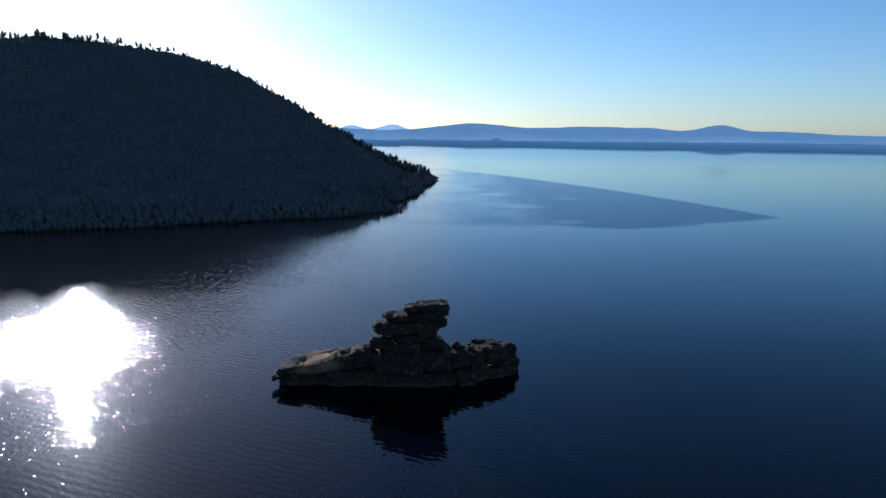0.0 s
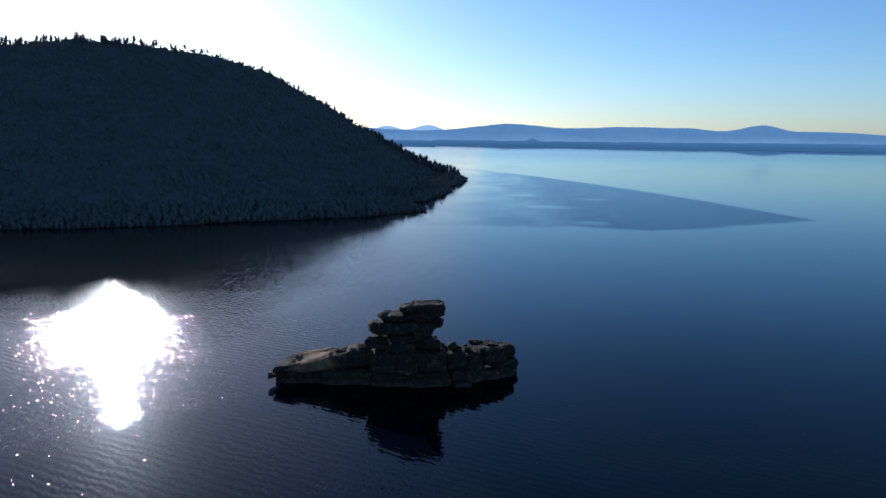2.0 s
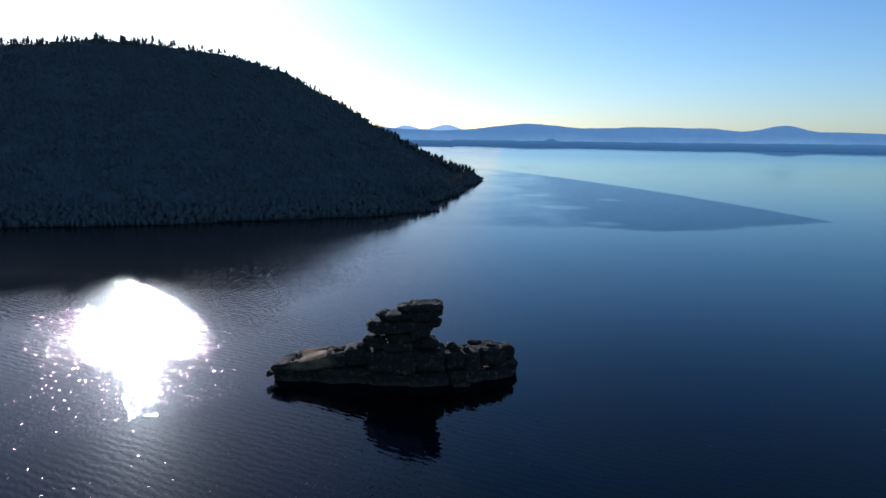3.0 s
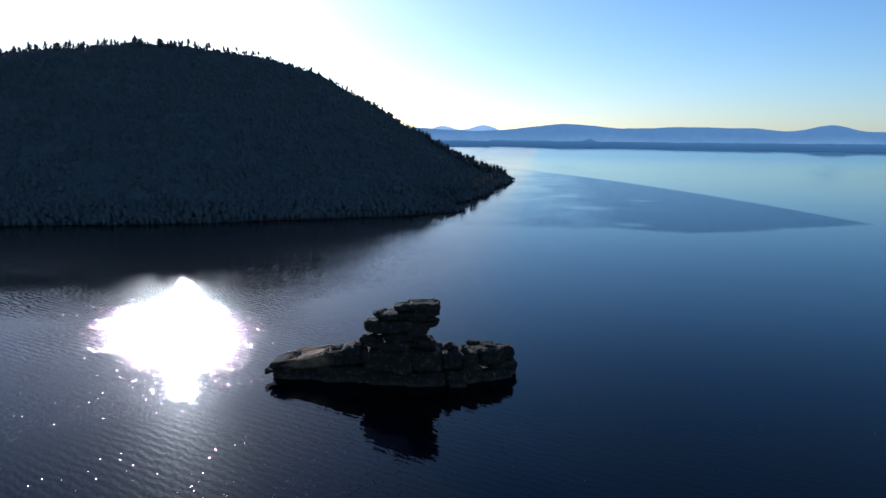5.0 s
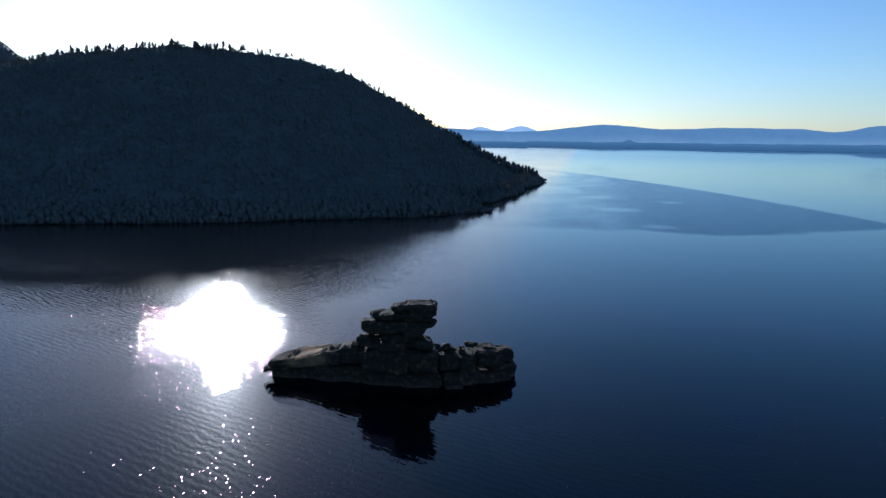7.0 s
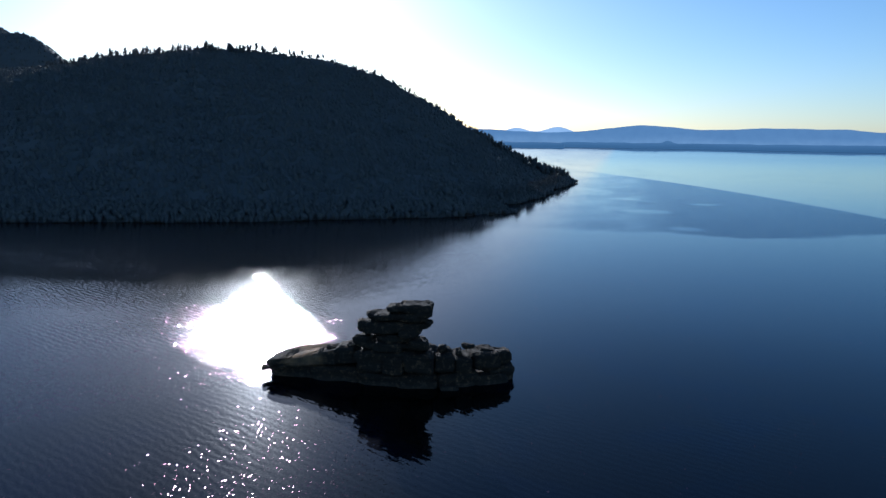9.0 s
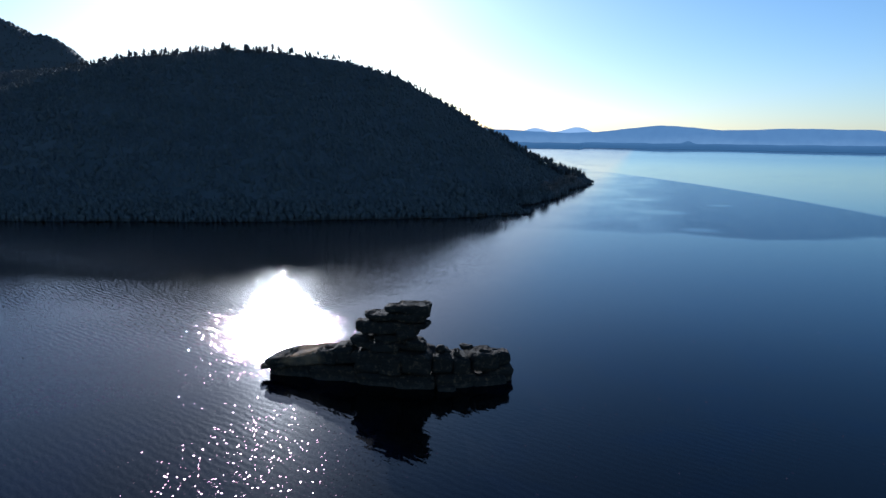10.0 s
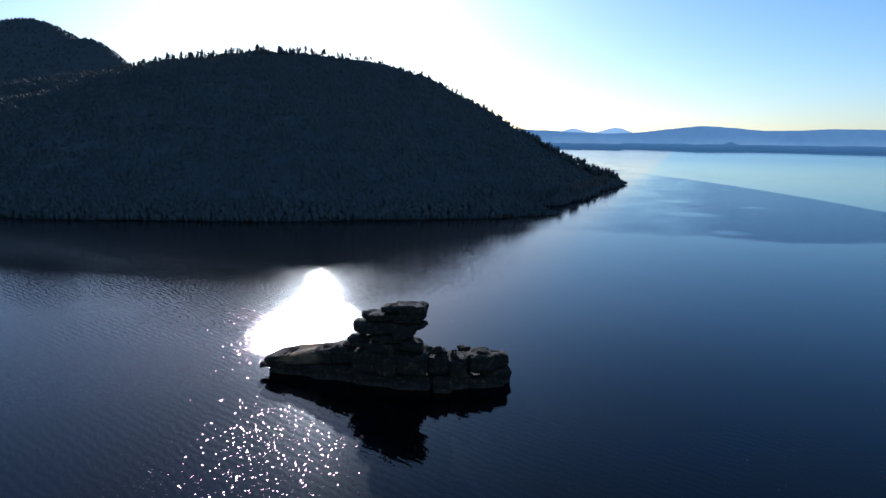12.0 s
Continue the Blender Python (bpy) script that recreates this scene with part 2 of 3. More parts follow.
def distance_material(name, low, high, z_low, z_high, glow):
    """Far land; kilometres of lit morning air painted as glow, mist thicker in hollows."""
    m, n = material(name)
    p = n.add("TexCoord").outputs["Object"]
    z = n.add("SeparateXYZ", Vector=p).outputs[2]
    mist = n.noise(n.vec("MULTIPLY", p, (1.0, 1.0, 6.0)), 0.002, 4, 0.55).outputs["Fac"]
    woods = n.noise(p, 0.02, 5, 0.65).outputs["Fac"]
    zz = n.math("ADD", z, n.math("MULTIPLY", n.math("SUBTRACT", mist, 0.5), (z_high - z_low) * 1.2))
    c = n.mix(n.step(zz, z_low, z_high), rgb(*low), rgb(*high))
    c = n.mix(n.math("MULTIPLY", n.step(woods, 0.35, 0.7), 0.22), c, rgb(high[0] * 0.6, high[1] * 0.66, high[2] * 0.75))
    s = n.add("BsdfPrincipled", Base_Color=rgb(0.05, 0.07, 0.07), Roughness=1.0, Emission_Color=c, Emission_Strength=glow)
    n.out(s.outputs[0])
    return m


WATER = water_material()
GRANITE = granite_material()
FOREST_FLOOR = simple("forest_floor", (0.085, 0.086, 0.075), (0.12, 0.117, 0.105), 0.05)
NEEDLES = simple("pine_needles", (0.115, 0.113, 0.10), (0.13, 0.127, 0.115), 0.15, thin=0.12)
BARK = simple("pine_bark", (0.09, 0.05, 0.03), (0.17, 0.10, 0.06), 0.8)
# morning haze over the far land is put into these emission colours
FAR_HILL = distance_material("haze_glow_far_hill", (0.18, 0.275, 0.385), (0.118, 0.205, 0.32), 10.0, 95.0, 1.0)
FAINT_HILL = distance_material("haze_glow_faint_hill", (0.40, 0.52, 0.64), (0.33, 0.45, 0.58), 10.0, 110.0, 1.0)
FAR_SHORE = distance_material("haze_glow_far_shore", (0.05, 0.105, 0.18), (0.075, 0.145, 0.235), 5.0, 40.0, 1.0)


# ---- helpers for meshes ----
def link_mesh(name, verts, faces, mat, parent=None, smooth=True):
    me = bpy.data.meshes.new(name)
    me.from_pydata(verts, [], faces)
    me.materials.append(mat)
    if smooth:
        me.shade_smooth()
    me.update()
    ob = new(name, me)
    ob.parent = parent
    return ob


def part(name, bm, mat, parent, label="", smooth=True):
    me = bpy.data.meshes.new(name)
    bm.to_mesh(me)
    bm.free()
    me.materials.append(mat)
    if smooth:
        me.shade_smooth()
    ob = new(name, me)
    ob.parent = parent
    return tagged(ob, label)


def bumps(x, y, size, seed, octaves=4):
    """Cheap smooth random relief on arrays, about -1 to 1."""
    rng = np.random.RandomState(seed)
    out, amp = np.zeros_like(x, dtype=float), 1.0
    for _ in range(octaves):
        for _ in range(3):
            a, ph = rng.uniform(0, math.tau), rng.uniform(0, math.tau)
            out += amp / 3 * np.sin((x * math.cos(a) + y * math.sin(a)) * math.tau / size + ph)
        size, amp = size * 0.47, amp * 0.55
    return out


# ---- the lake ----
S = 9000.0
water = link_mesh("water", [(-S, -S, 0), (S, -S, 0), (S, S, 0), (-S, S, 0)], [(0, 1, 2, 3)], WATER)
tagged(water, "dark blue lake water with fine ripples and sun glitter", "lake", kind="structure")

# ---- the wooded hill: a shore, a ridge line, and slopes between them ----
SHORE = np.array([(-18, 800), (-34, 641), (-36, 539), (-50, 466), (-96, 440), (-41, 390), (-80, 345), (-200, 264), (-331, 215), (-480, 185),
                  (-700, 140), (-1000, 60), (-1700, -200), (-2600, -400), (-2600, 2600), (-1300, 1900), (-500, 1180), (-160, 960), (-40, 850)], float)
RIDGE = np.array([(-22, 803, 1.5), (-58, 815, 7), (-138, 800, 51.5), (-200, 762, 92.5), (-253, 714, 125), (-290, 670, 138), (-357, 614, 147.5), (-425, 594, 152), (-520, 590, 146),
                  (-620, 610, 137), (-800, 640, 130), (-1150, 700, 120), (-1600, 800, 110)], float)


def shore_distance(x, y):
    """Metres from the shore; positive on land."""
    d = np.full(x.shape, 1e9)
    inside = np.zeros(x.shape, bool)
    for (ax, ay), (bx, by) in zip(SHORE, np.roll(SHORE, -1, axis=0)):
        ex, ey = bx - ax, by - ay
        s = np.clip(((x - ax) * ex + (y - ay) * ey) / (ex * ex + ey * ey), 0, 1)
        d = np.minimum(d, np.hypot(x - ax - s * ex, y - ay - s * ey))
        inside ^= ((ay > y) != (by > y)) & (x < ex * (y - ay) / (ey if ey else 1e-9) + ax)
    return np.where(inside, d, -d)


def ridge_at(x, y):
    """Metres from the ridge line, and its height there."""
    d, h = np.full(x.shape, 1e9), np.zeros(x.shape)
    for a, b in zip(RIDGE[:-1], RIDGE[1:]):
        ex, ey = b[0] - a[0], b[1] - a[1]
        s = np.clip(((x - a[0]) * ex + (y - a[1]) * ey) / (ex * ex + ey * ey), 0, 1)
        e = np.hypot(x - a[0] - s * ex, y - a[1] - s * ey)
        h = np.where(e < d, a[2] + s * (b[2] - a[2]), h)
        d = np.minimum(d, e)
    return d, h


def mound(x, y, cx, cy, rx, ry, turn, height, power=1.0):
    c, s = math.cos(turn), math.sin(turn)
    u, v = ((x - cx) * c + (y - cy) * s) / rx, (-(x - cx) * s + (y - cy) * c) / ry
    return height * np.exp(-(u * u + v * v) ** power)


def ground(x, y):
    x, y = np.asarray(x, float), np.asarray(y, float)
    ds = shore_distance(x, y) + 3.0 * bumps(x, y, 60.0, 3, 3)
    dr, h = ridge_at(x, y)
    u = np.clip(ds, 0, None) / (np.clip(ds, 0, None) + dr + 1e-6)
    z = h * u ** 0.92
    rough = bumps(x, y, 170.0, 5, 5) * 7.0 * np.clip(ds / 90, 0, 1) * np.clip(h / 60, 0.1, 1) * (0.3 + 0.7 * np.clip(dr / 120, 0, 1))
    back = np.maximum(mound(x, y, -1405, 860, 440, 300, 0.6, 221, 2.6), mound(x, y, -1075, 930, 165, 165, 0.0, 167, 1.7))
    back *= np.clip((dr - 60) / 200, 0, 1)
    z = np.maximum(z + rough, 0.75 * z + back * np.clip(ds / 150, 0, 1))
    return np.where(ds > 0, 0.5 + z, np.maximum(-6.0, ds * 0.3))


def undergrowth(x, y):
    """The ground raised between the pines to fill the dark, shaded gaps."""
    z = ground(x, y)
    return z + np.where(z > 0.4, np.clip((shore_distance(x, y) - 4.0) / 14.0, 0, 1) * 3.6 * np.clip(np.hypot(x + 46, y - 388) / 70, 0.15, 1), 0.0)


def height(x, y):
    return float(undergrowth(np.array([x]), np.array([y]))[0])


def terrain(name, x0, x1, y0, y1, step, mat):
    xs, ys = np.arange(x0, x1 + step, step), np.arange(y0, y1 + step, step)
    gx, gy = np.meshgrid(xs, ys)
    gz = undergrowth(gx.ravel(), gy.ravel())
    nx, ny = len(xs), len(ys)
    i = (np.arange(ny - 1)[:, None] * nx + np.arange(nx - 1)[None, :]).ravel()
    faces = np.stack([i, i + 1, i + nx + 1, i + nx], 1)
    keep = gz[faces].max(1) > -2.0
    verts = np.stack([gx.ravel(), gy.ravel(), gz], 1)
    return link_mesh(name, verts.tolist(), faces[keep].tolist(), mat)


hill = terrain("hillside", -2400, 20, -380, 1700, 6.0, FOREST_FLOOR)
tagged(hill, "steep shaded hillside under pine forest above the lake", "hill", kind="structure")


# ---- far shores and hills round the lake ----
def far_band(name, label, radius, depth, heights, mat, a0=-180.0, a1=180.0, step=0.25, rough=3.0, seed=1):
    """A strip of far land: azimuths in degrees; heights(az) gives its crest in metres; it falls to the lake in front."""
    azs = np.arange(a0, a1 + step / 2, step)
    crest = heights(azs) + rough * bumps(azs * 40, azs * 0, 110.0, seed, 4)
    verts, rows = [], 9
    for k in range(rows):
        f = k / (rows - 1)
        r = (radius(azs) if callable(radius) else radius) + depth * f
        z = -3.0 + (np.clip(crest, 0.5, None) + 3.0) * math.sin(f * math.pi / 2) ** 0.8
        for a, rr, zz in zip(np.radians(azs), r * np.ones_like(azs), z):
            verts.append((rr * math.sin(a), -160 + rr * math.cos(a), zz))
    n = len(azs)
    faces = [(k * n + i, k * n + i + 1, (k + 1) * n + i + 1, (k + 1) * n + i) for k in range(rows - 1) for i in range(n - 1)]
    return tagged(link_mesh(name, verts, faces, mat), label, "far hills", kind="structure")


def hill_sum(base, hills):
    return lambda az: base + sum(h * np.exp(-np.abs((az - c) / w) ** p) for c, w, h, p in hills)


far_hills = hill_sum(107, [(2.2, 3.4, 44, 2), (11.5, 4.5, 32, 2), (16.0, 1.8, 13, 2), (20.9, 1.5, 44, 2), (19.6, 1.2, 12, 2), (25, 3, 16, 2), (32, 9, -12, 2), (-6.0, 3.2, -11, 2),
                           (45, 8, 25, 2), (70, 14, 60, 2), (-25, 12, 50, 2)])
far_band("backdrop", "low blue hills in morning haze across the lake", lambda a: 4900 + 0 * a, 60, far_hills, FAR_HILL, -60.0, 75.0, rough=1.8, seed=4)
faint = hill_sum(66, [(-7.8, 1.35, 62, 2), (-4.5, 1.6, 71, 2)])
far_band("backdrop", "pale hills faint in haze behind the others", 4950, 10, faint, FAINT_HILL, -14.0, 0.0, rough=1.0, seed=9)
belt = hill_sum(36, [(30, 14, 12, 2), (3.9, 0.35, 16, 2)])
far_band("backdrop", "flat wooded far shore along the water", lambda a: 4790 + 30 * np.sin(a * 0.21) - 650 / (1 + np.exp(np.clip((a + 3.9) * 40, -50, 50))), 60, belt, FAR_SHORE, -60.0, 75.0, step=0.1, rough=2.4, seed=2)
# the lake's other shores, out of view, close it all round
round_hills = hill_sum(90, [(180, 50, 60, 2), (110, 25, 30, 2)])
far_band("backdrop", "wooded hills round the rest of the lake", 2600, 900, round_hills, FOREST_FLOOR, 74.0, 255.0, step=0.5, rough=12.0, seed=6)

# ---- the rock island ----
def stone(name, c, half, parent, turn=0.0, tilt=(0.0, 0.0), box=0.45, seed=0, rough=0.16, level=4, strata=0.0, label=""):
    """A weathered granite block: a rounded box, jointed, pitted and undercut along its bedding. half: half sizes; box: 1 round, 0.2 square."""
    bm = bmesh.new()
    bmesh.ops.create_icosphere(bm, subdivisions=level, radius=1.0)
    off = Vector((seed * 7.31, seed * 3.17, seed * 5.77))
    turner = Matrix.LocRotScale(None, Euler((radians(tilt[0]), radians(tilt[1]), radians(turn))), None)
    spin = Euler((seed * 1.3, seed * 2.1, seed * 0.7)).to_matrix()
    for v in bm.verts:
        d = spin @ v.co
        p = Vector([math.copysign(abs(a) ** box, a) * h for a, h in zip(d, half)])
        at = p + Vector(c) + off
        k = noise.fractal(at * 0.22, 1.0, 2.1, 6)
        pits = noise.fractal(at * 0.9, 0.8, 2.2, 4)
        dist = noise.voronoi(Vector((at.x * 0.33, at.y * 0.33, at.z * 0.7)))[0]
        knob = noise.cell(noise.voronoi(Vector((at.x * 0.33, at.y * 0.33, at.z * 0.7)))[1][0] * 9.0)
        crack = max(0.0, 1.0 - (dist[1] - dist[0]) / 0.16)
        push = rough * (4.2 * k + 1.0 * pits) - crack * rough * 1.2 + rough * 1.3 * knob
        if strata:
            bed = math.sin(at.z * 2.6 + 1.6 * noise.noise(Vector((at.x * 0.1, at.y * 0.1, 4.0))))
            push -= strata * 5.0 * max(0.0, bed - 0.55)
        n = Vector((d.x / half[0], d.y / half[1], 0.8 * d.z / half[2])).normalized()
        v.co = turner @ (p + n * push) + Vector(c)
    return part(name, bm, GRANITE, parent, label)


island = tagged(new("rock_island"), "dark weathered granite rock island with stacked slabs like a crouching figure", "rock")
stone("cap_slab", (-3.9, -0.5, 18.4), (3.8, 3.2, 1.2), island, 12, (0, -2), 0.5, 1, 0.12, 5, 0)
stone("cap_slab", (-7.4, -1.0, 18.3), (3.5, 3.0, 0.8), island, 4, (0, -4), 0.5, 31, 0.13, 5, 0)
stone("cap_block", (-2.3, -1.2, 17.5), (2.1, 2.2, 1.2), island, 14, (0, 0), 0.42, 32, 0.13, 4, 0)
stone("head_slab", (-8.9, -1.2, 16.2), (6.3, 3.4, 1.0), island, 10, (0, -2), 0.48, 2, 0.12, 5, 0.04)
stone("head_block", (-13.8, -2.0, 16.3), (1.9, 2.0, 0.7), island, 18, (0, 6), 0.55, 33, 0.14, 4, 0)
stone("head_block", (-4.6, -0.2, 15.8), (3.4, 3.2, 1.0), island, 10, (0, 0), 0.45, 34, 0.13, 4, 0)
stone("jaw_slab", (-9.5, -1.0, 13.6), (7.0, 3.6, 1.6), island, 9, (0, -2), 0.46, 3, 0.12, 5, 0.04)
stone("jaw_block", (-15.9, -1.8, 13.6), (2.2, 2.4, 1.3), island, 14, (0, 8), 0.55, 35, 0.13, 4, 0)
stone("jaw_block", (-3.0, -0.5, 14.2), (2.7, 2.6, 0.9), island, 0, (0, -6), 0.55, 36, 0.14, 4, 0)
stone("jaw_block", (-5.5, -1.5, 12.6), (2.5, 2.8, 0.9), island, 12, (0, -8), 0.5, 37, 0.13, 4, 0)
stone("neck", (-8.8, -0.8, 11.2), (5.0, 3.2, 0.9), island, 10, (0, 0), 0.5, 4, 0.12, 5, 0.03)
stone("shoulder_slab", (-9.8, -0.6, 9.6), (8.3, 4.0, 1.0), island, 10, (0, 1), 0.42, 5, 0.13, 5, 0.05)
stone("shoulder_block", (-16.0, -2.2, 10.3), (2.1, 2.8, 1.0), island, -8, (0, 0), 0.45, 38, 0.12, 4, 0)
stone("shoulder_block", (-3.2, -1.8, 10.2), (2.1, 3.0, 1.0), island, 12, (0, 5), 0.4, 39, 0.13, 4, 0)
stone("shoulder_block", (-10.2, -3.2, 9.3), (3.6, 2.6, 1.2), island, 2, (0, 0), 0.38, 40, 0.1, 4, 0)
stone("body_slab", (-9.4, 0.2, 6.3), (9.8, 5.2, 1.9), island, 6, (0, 0), 0.34, 6, 0.12, 5, 0.06)
stone("body_block", (-14.1, -3.0, 5.4), (3.2, 2.4, 2.4), island, 3, (0, 0), 0.34, 41, 0.14, 4, 0.04)
stone("body_block", (-8.5, -3.2, 5.1), (2.9, 2.4, 2.2), island, -4, (0, 0), 0.34, 42, 0.14, 4, 0.04)
stone("body_block", (-2.7, -2.6, 5.6), (3.5, 2.6, 2.2), island, 8, (0, 0), 0.34, 43, 0.15, 4, 0.04)
stone("base_slab", (-8.4, 0.6, 0.5), (9.6, 5.2, 2.6), island, 7, (0, 0), 0.34, 7, 0.12, 5, 0.07)
stone("base_ledge", (-12.0, -2.0, 0.7), (4.8, 2.6, 1.4), island, 3, (0, 0), 0.32, 44, 0.12, 4, 0.05)
stone("base_ledge", (-3.1, -1.4, 0.7), (4.8, 3.0, 1.6), island, 9, (0, 0), 0.32, 45, 0.13, 4, 0.05)
stone("wing_slab", (-32.0, -0.4, 4.0), (6.6, 5.3, 1.5), island, 4, (0, -12), 0.34, 8, 0.14, 5, 0.04)
stone("wing_tip", (-37.1, -3.0, 3.9), (3.3, 3.4, 1.0), island, 8, (0, -9), 0.4, 46, 0.16, 5, 0.03)
stone("wing_block", (-24.6, -1.4, 5.5), (2.8, 4.0, 1.9), island, -3, (0, -3), 0.36, 47, 0.14, 4, 0.04)
stone("wing_block", (-20.5, -1.2, 6.2), (2.6, 4.2, 2.3), island, 5, (0, -3), 0.36, 48, 0.14, 4, 0.04)
stone("wing_knob", (-19.4, -1.8, 8.5), (1.3, 2.4, 0.7), island, 15, (0, 0), 0.6, 49, 0.2, 4, 0)
stone("wing_knob", (-24.3, -1.0, 7.2), (1.5, 2.2, 0.6), island, -15, (0, 0), 0.6, 50, 0.2, 4, 0)
stone("wing_base", (-34.3, -1.0, 1.4), (6.0, 4.0, 1.8), island, 2, (0, -1), 0.33, 9, 0.12, 5, 0.07)
stone("wing_base", (-23.1, -0.4, 1.4), (6.6, 4.6, 2.3), island, 4, (0, 0), 0.33, 10, 0.12, 5, 0.07)
stone("tip_slab", (-38.0, -4.6, 2.3), (3.1, 2.4, 0.6), island, 4, (0, -2), 0.4, 51, 0.16, 4, 0.03)
stone("right_block", (1.5, 2.4, 5.4), (2.6, 4.2, 2.3), island, 20, (0, 0), 0.36, 11, 0.14, 5, 0.05)
stone("right_block", (5.5, 4.6, 4.5), (2.4, 4.2, 2.4), island, 25, (0, 0), 0.36, 12, 0.14, 5, 0.05)
stone("right_slab", (10.3, 7.4, 5.1), (3.5, 3.8, 2.2), island, 32, (0, 0), 0.36, 13, 0.14, 5, 0.05)
stone("right_end", (14.3, 10.2, 5.1), (2.2, 3.0, 1.6), island, 32, (0, 0), 0.36, 14, 0.15, 5, 0.03)
stone("right_bulge", (13.5, 9.0, 1.6), (3.7, 3.4, 2.1), island, 36, (0, 0), 0.42, 15, 0.14, 5, 0.05)
stone("right_base", (4.5, 3.6, 0.6), (5.0, 4.6, 2.5), island, 26, (0, 0), 0.34, 16, 0.12, 5, 0.07)
stone("right_base", (11.4, 7.0, 0.3), (4.5, 4.0, 1.9), island, 34, (0, 0), 0.34, 17, 0.12, 5, 0.07)
stone("boulder", (1.3, 2.0, 8.4), (1.0, 1.4, 0.6), island, 0, (0, 0), 0.7, 52, 0.2, 3, 0)
stone("boulder", (2.9, 3.2, 7.6), (0.9, 1.5, 0.5), island, 30, (0, 0), 0.6, 53, 0.2, 3, 0)
stone("boulder", (5.0, 4.0, 7.3), (1.1, 1.6, 1.0), island, 10, (0, 0), 0.65, 54, 0.2, 3, 0)
stone("boulder", (7.3, 5.2, 8.3), (1.5, 1.7, 0.8), island, 40, (0, 0), 0.65, 55, 0.2, 4, 0)
stone("boulder", (11.2, 8.2, 7.2), (1.6, 1.6, 0.4), island, 20, (0, 0), 0.55, 56, 0.2, 3, 0)
stone("foot_ledge", (4.1, -1.6, -0.1), (2.4, 2.2, 1.3), island, 22, (0, 0), 0.36, 57, 0.16, 4, 0.04)

# ---- pines ----
def tube(p0, p1, r0, r1, sides):
    """Vertices and triangles of a tapered limb."""
    p0, p1 = np.array(p0, float), np.array(p1, float)
    d = p1 - p0
    d /= np.linalg.norm(d)
    u = np.cross(d, (0, 0, 1)) if abs(d[2]) < 0.9 else np.cross(d, (1, 0, 0))
    u /= np.linalg.norm(u)
    w = np.cross(d, u)
    a = np.arange(sides) * math.tau / sides
    ring = np.cos(a)[:, None] * u + np.sin(a)[:, None] * w
    v = np.vstack([p0 + ring * r0, p1 + ring * r1])
    f = []
    for i in range(sides):
        j = (i + 1) % sides
        f += [(i, j, sides + j), (i, sides + j, sides + i)]
    return v, np.array(f)


def outline(f, shape):
    """How wide a pine's crown is, from its foot (0) to its top (1)."""
    return max(0.03, 1.0 - f ** (1.6 / shape)) ** 0.6 * (0.55 + 0.45 * min(1.0, 2.5 * f))


def pine(seed, limbs, tufts, blades, sides, lean=0.05, leaf=0.06, low=False):
    """A pine one metre tall, to be scaled: (trunk verts, faces), (crown verts, faces)."""
    rng = np.random.RandomState(seed)
    bend = rng.uniform(-lean, lean, 2)

    def stem(h):
        return np.array([bend[0] * h * h, bend[1] * h * h, h])

    tv, tf, n = [], [], 0
    cuts = [-0.08, 0.35, 0.7, 1.0] if sides > 3 else [-0.08, 0.5]
    for a, b in zip(cuts[:-1], cuts[1:]):
        v, f = tube(stem(a), stem(b), 0.018 * (1.08 - a), 0.018 * (1.08 - b), sides)
        tv.append(v), tf.append(f + n)
        n += len(v)
    cv, cf, m = [], [], 0
    base, wide, shape = rng.uniform(0.05, 0.2), rng.uniform(0.22, 0.30), rng.uniform(0.6, 1.0)
    if sides > 3:
        base, wide, shape = rng.uniform(0.25, 0.5), rng.uniform(0.2, 0.34), rng.uniform(0.45, 0.9)
    if low:
        base = rng.uniform(0.05, 0.25)
    # the dense inside of the crown
    rings, around = (4, 5) if sides == 3 else (6, 7)
    for k in range(rings):
        f = k / (rings - 1)
        h = base + ((0.96 if sides == 3 else 0.92) - base) * f
        for j in range(around):
            a = math.tau * (j + 0.5 * (k % 2)) / around
            r = (0.85 if sides == 3 else 0.7 if low else 0.4) * wide * outline(f, shape) * rng.uniform(0.7, 1.15) + 0.01
            cv.append(np.array([stem(h) + (math.cos(a) * r, math.sin(a) * r, rng.uniform(-0.03, 0.03))]))
            if k:
                b0, b1, t0, t1 = (k - 1) * around + j, (k - 1) * around + (j + 1) % around, k * around + j, k * around + (j + 1) % around
                cf += [(b0, b1, t1), (b0, t1, t0)]
    m = rings * around
    for k in range(limbs):
        f = (k + rng.uniform(0, 0.9)) / limbs
        h = base + (0.98 - base) * f
        a = k * 2.4 + rng.uniform(-0.5, 0.5)
        reach = wide * outline(f, shape) * rng.uniform(0.55, 1.2) + 0.025
        tip = stem(h) + np.array([math.cos(a) * reach, math.sin(a) * reach, reach * rng.uniform(-0.15, 0.45)])
        if sides > 3:
            v, t = tube(stem(h), tip, 0.006, 0.002, 3)
            tv.append(v), tf.append(t + n)
            n += len(v)
        for j in range(tufts):
            c = stem(h) + (tip - stem(h)) * (0.5 + 0.55 * (j + rng.uniform(0, 1)) / tufts) + rng.normal(0, 0.016, 3)
            if sides > 3:
                c += rng.normal(0, 1, 3) * np.array([0.045, 0.045, 0.028])
            for _ in range(blades):
                e = rng.normal(0, 1, (3, 3)) * np.array([leaf, leaf, leaf * 0.5]) * (1.25 - 0.5 * f)
                cv.append(c + e)
                cf.append((m, m + 1, m + 2))
                m += 3
    return (np.vstack(tv), np.vstack(tf)), (np.vstack(cv), np.array(cf))


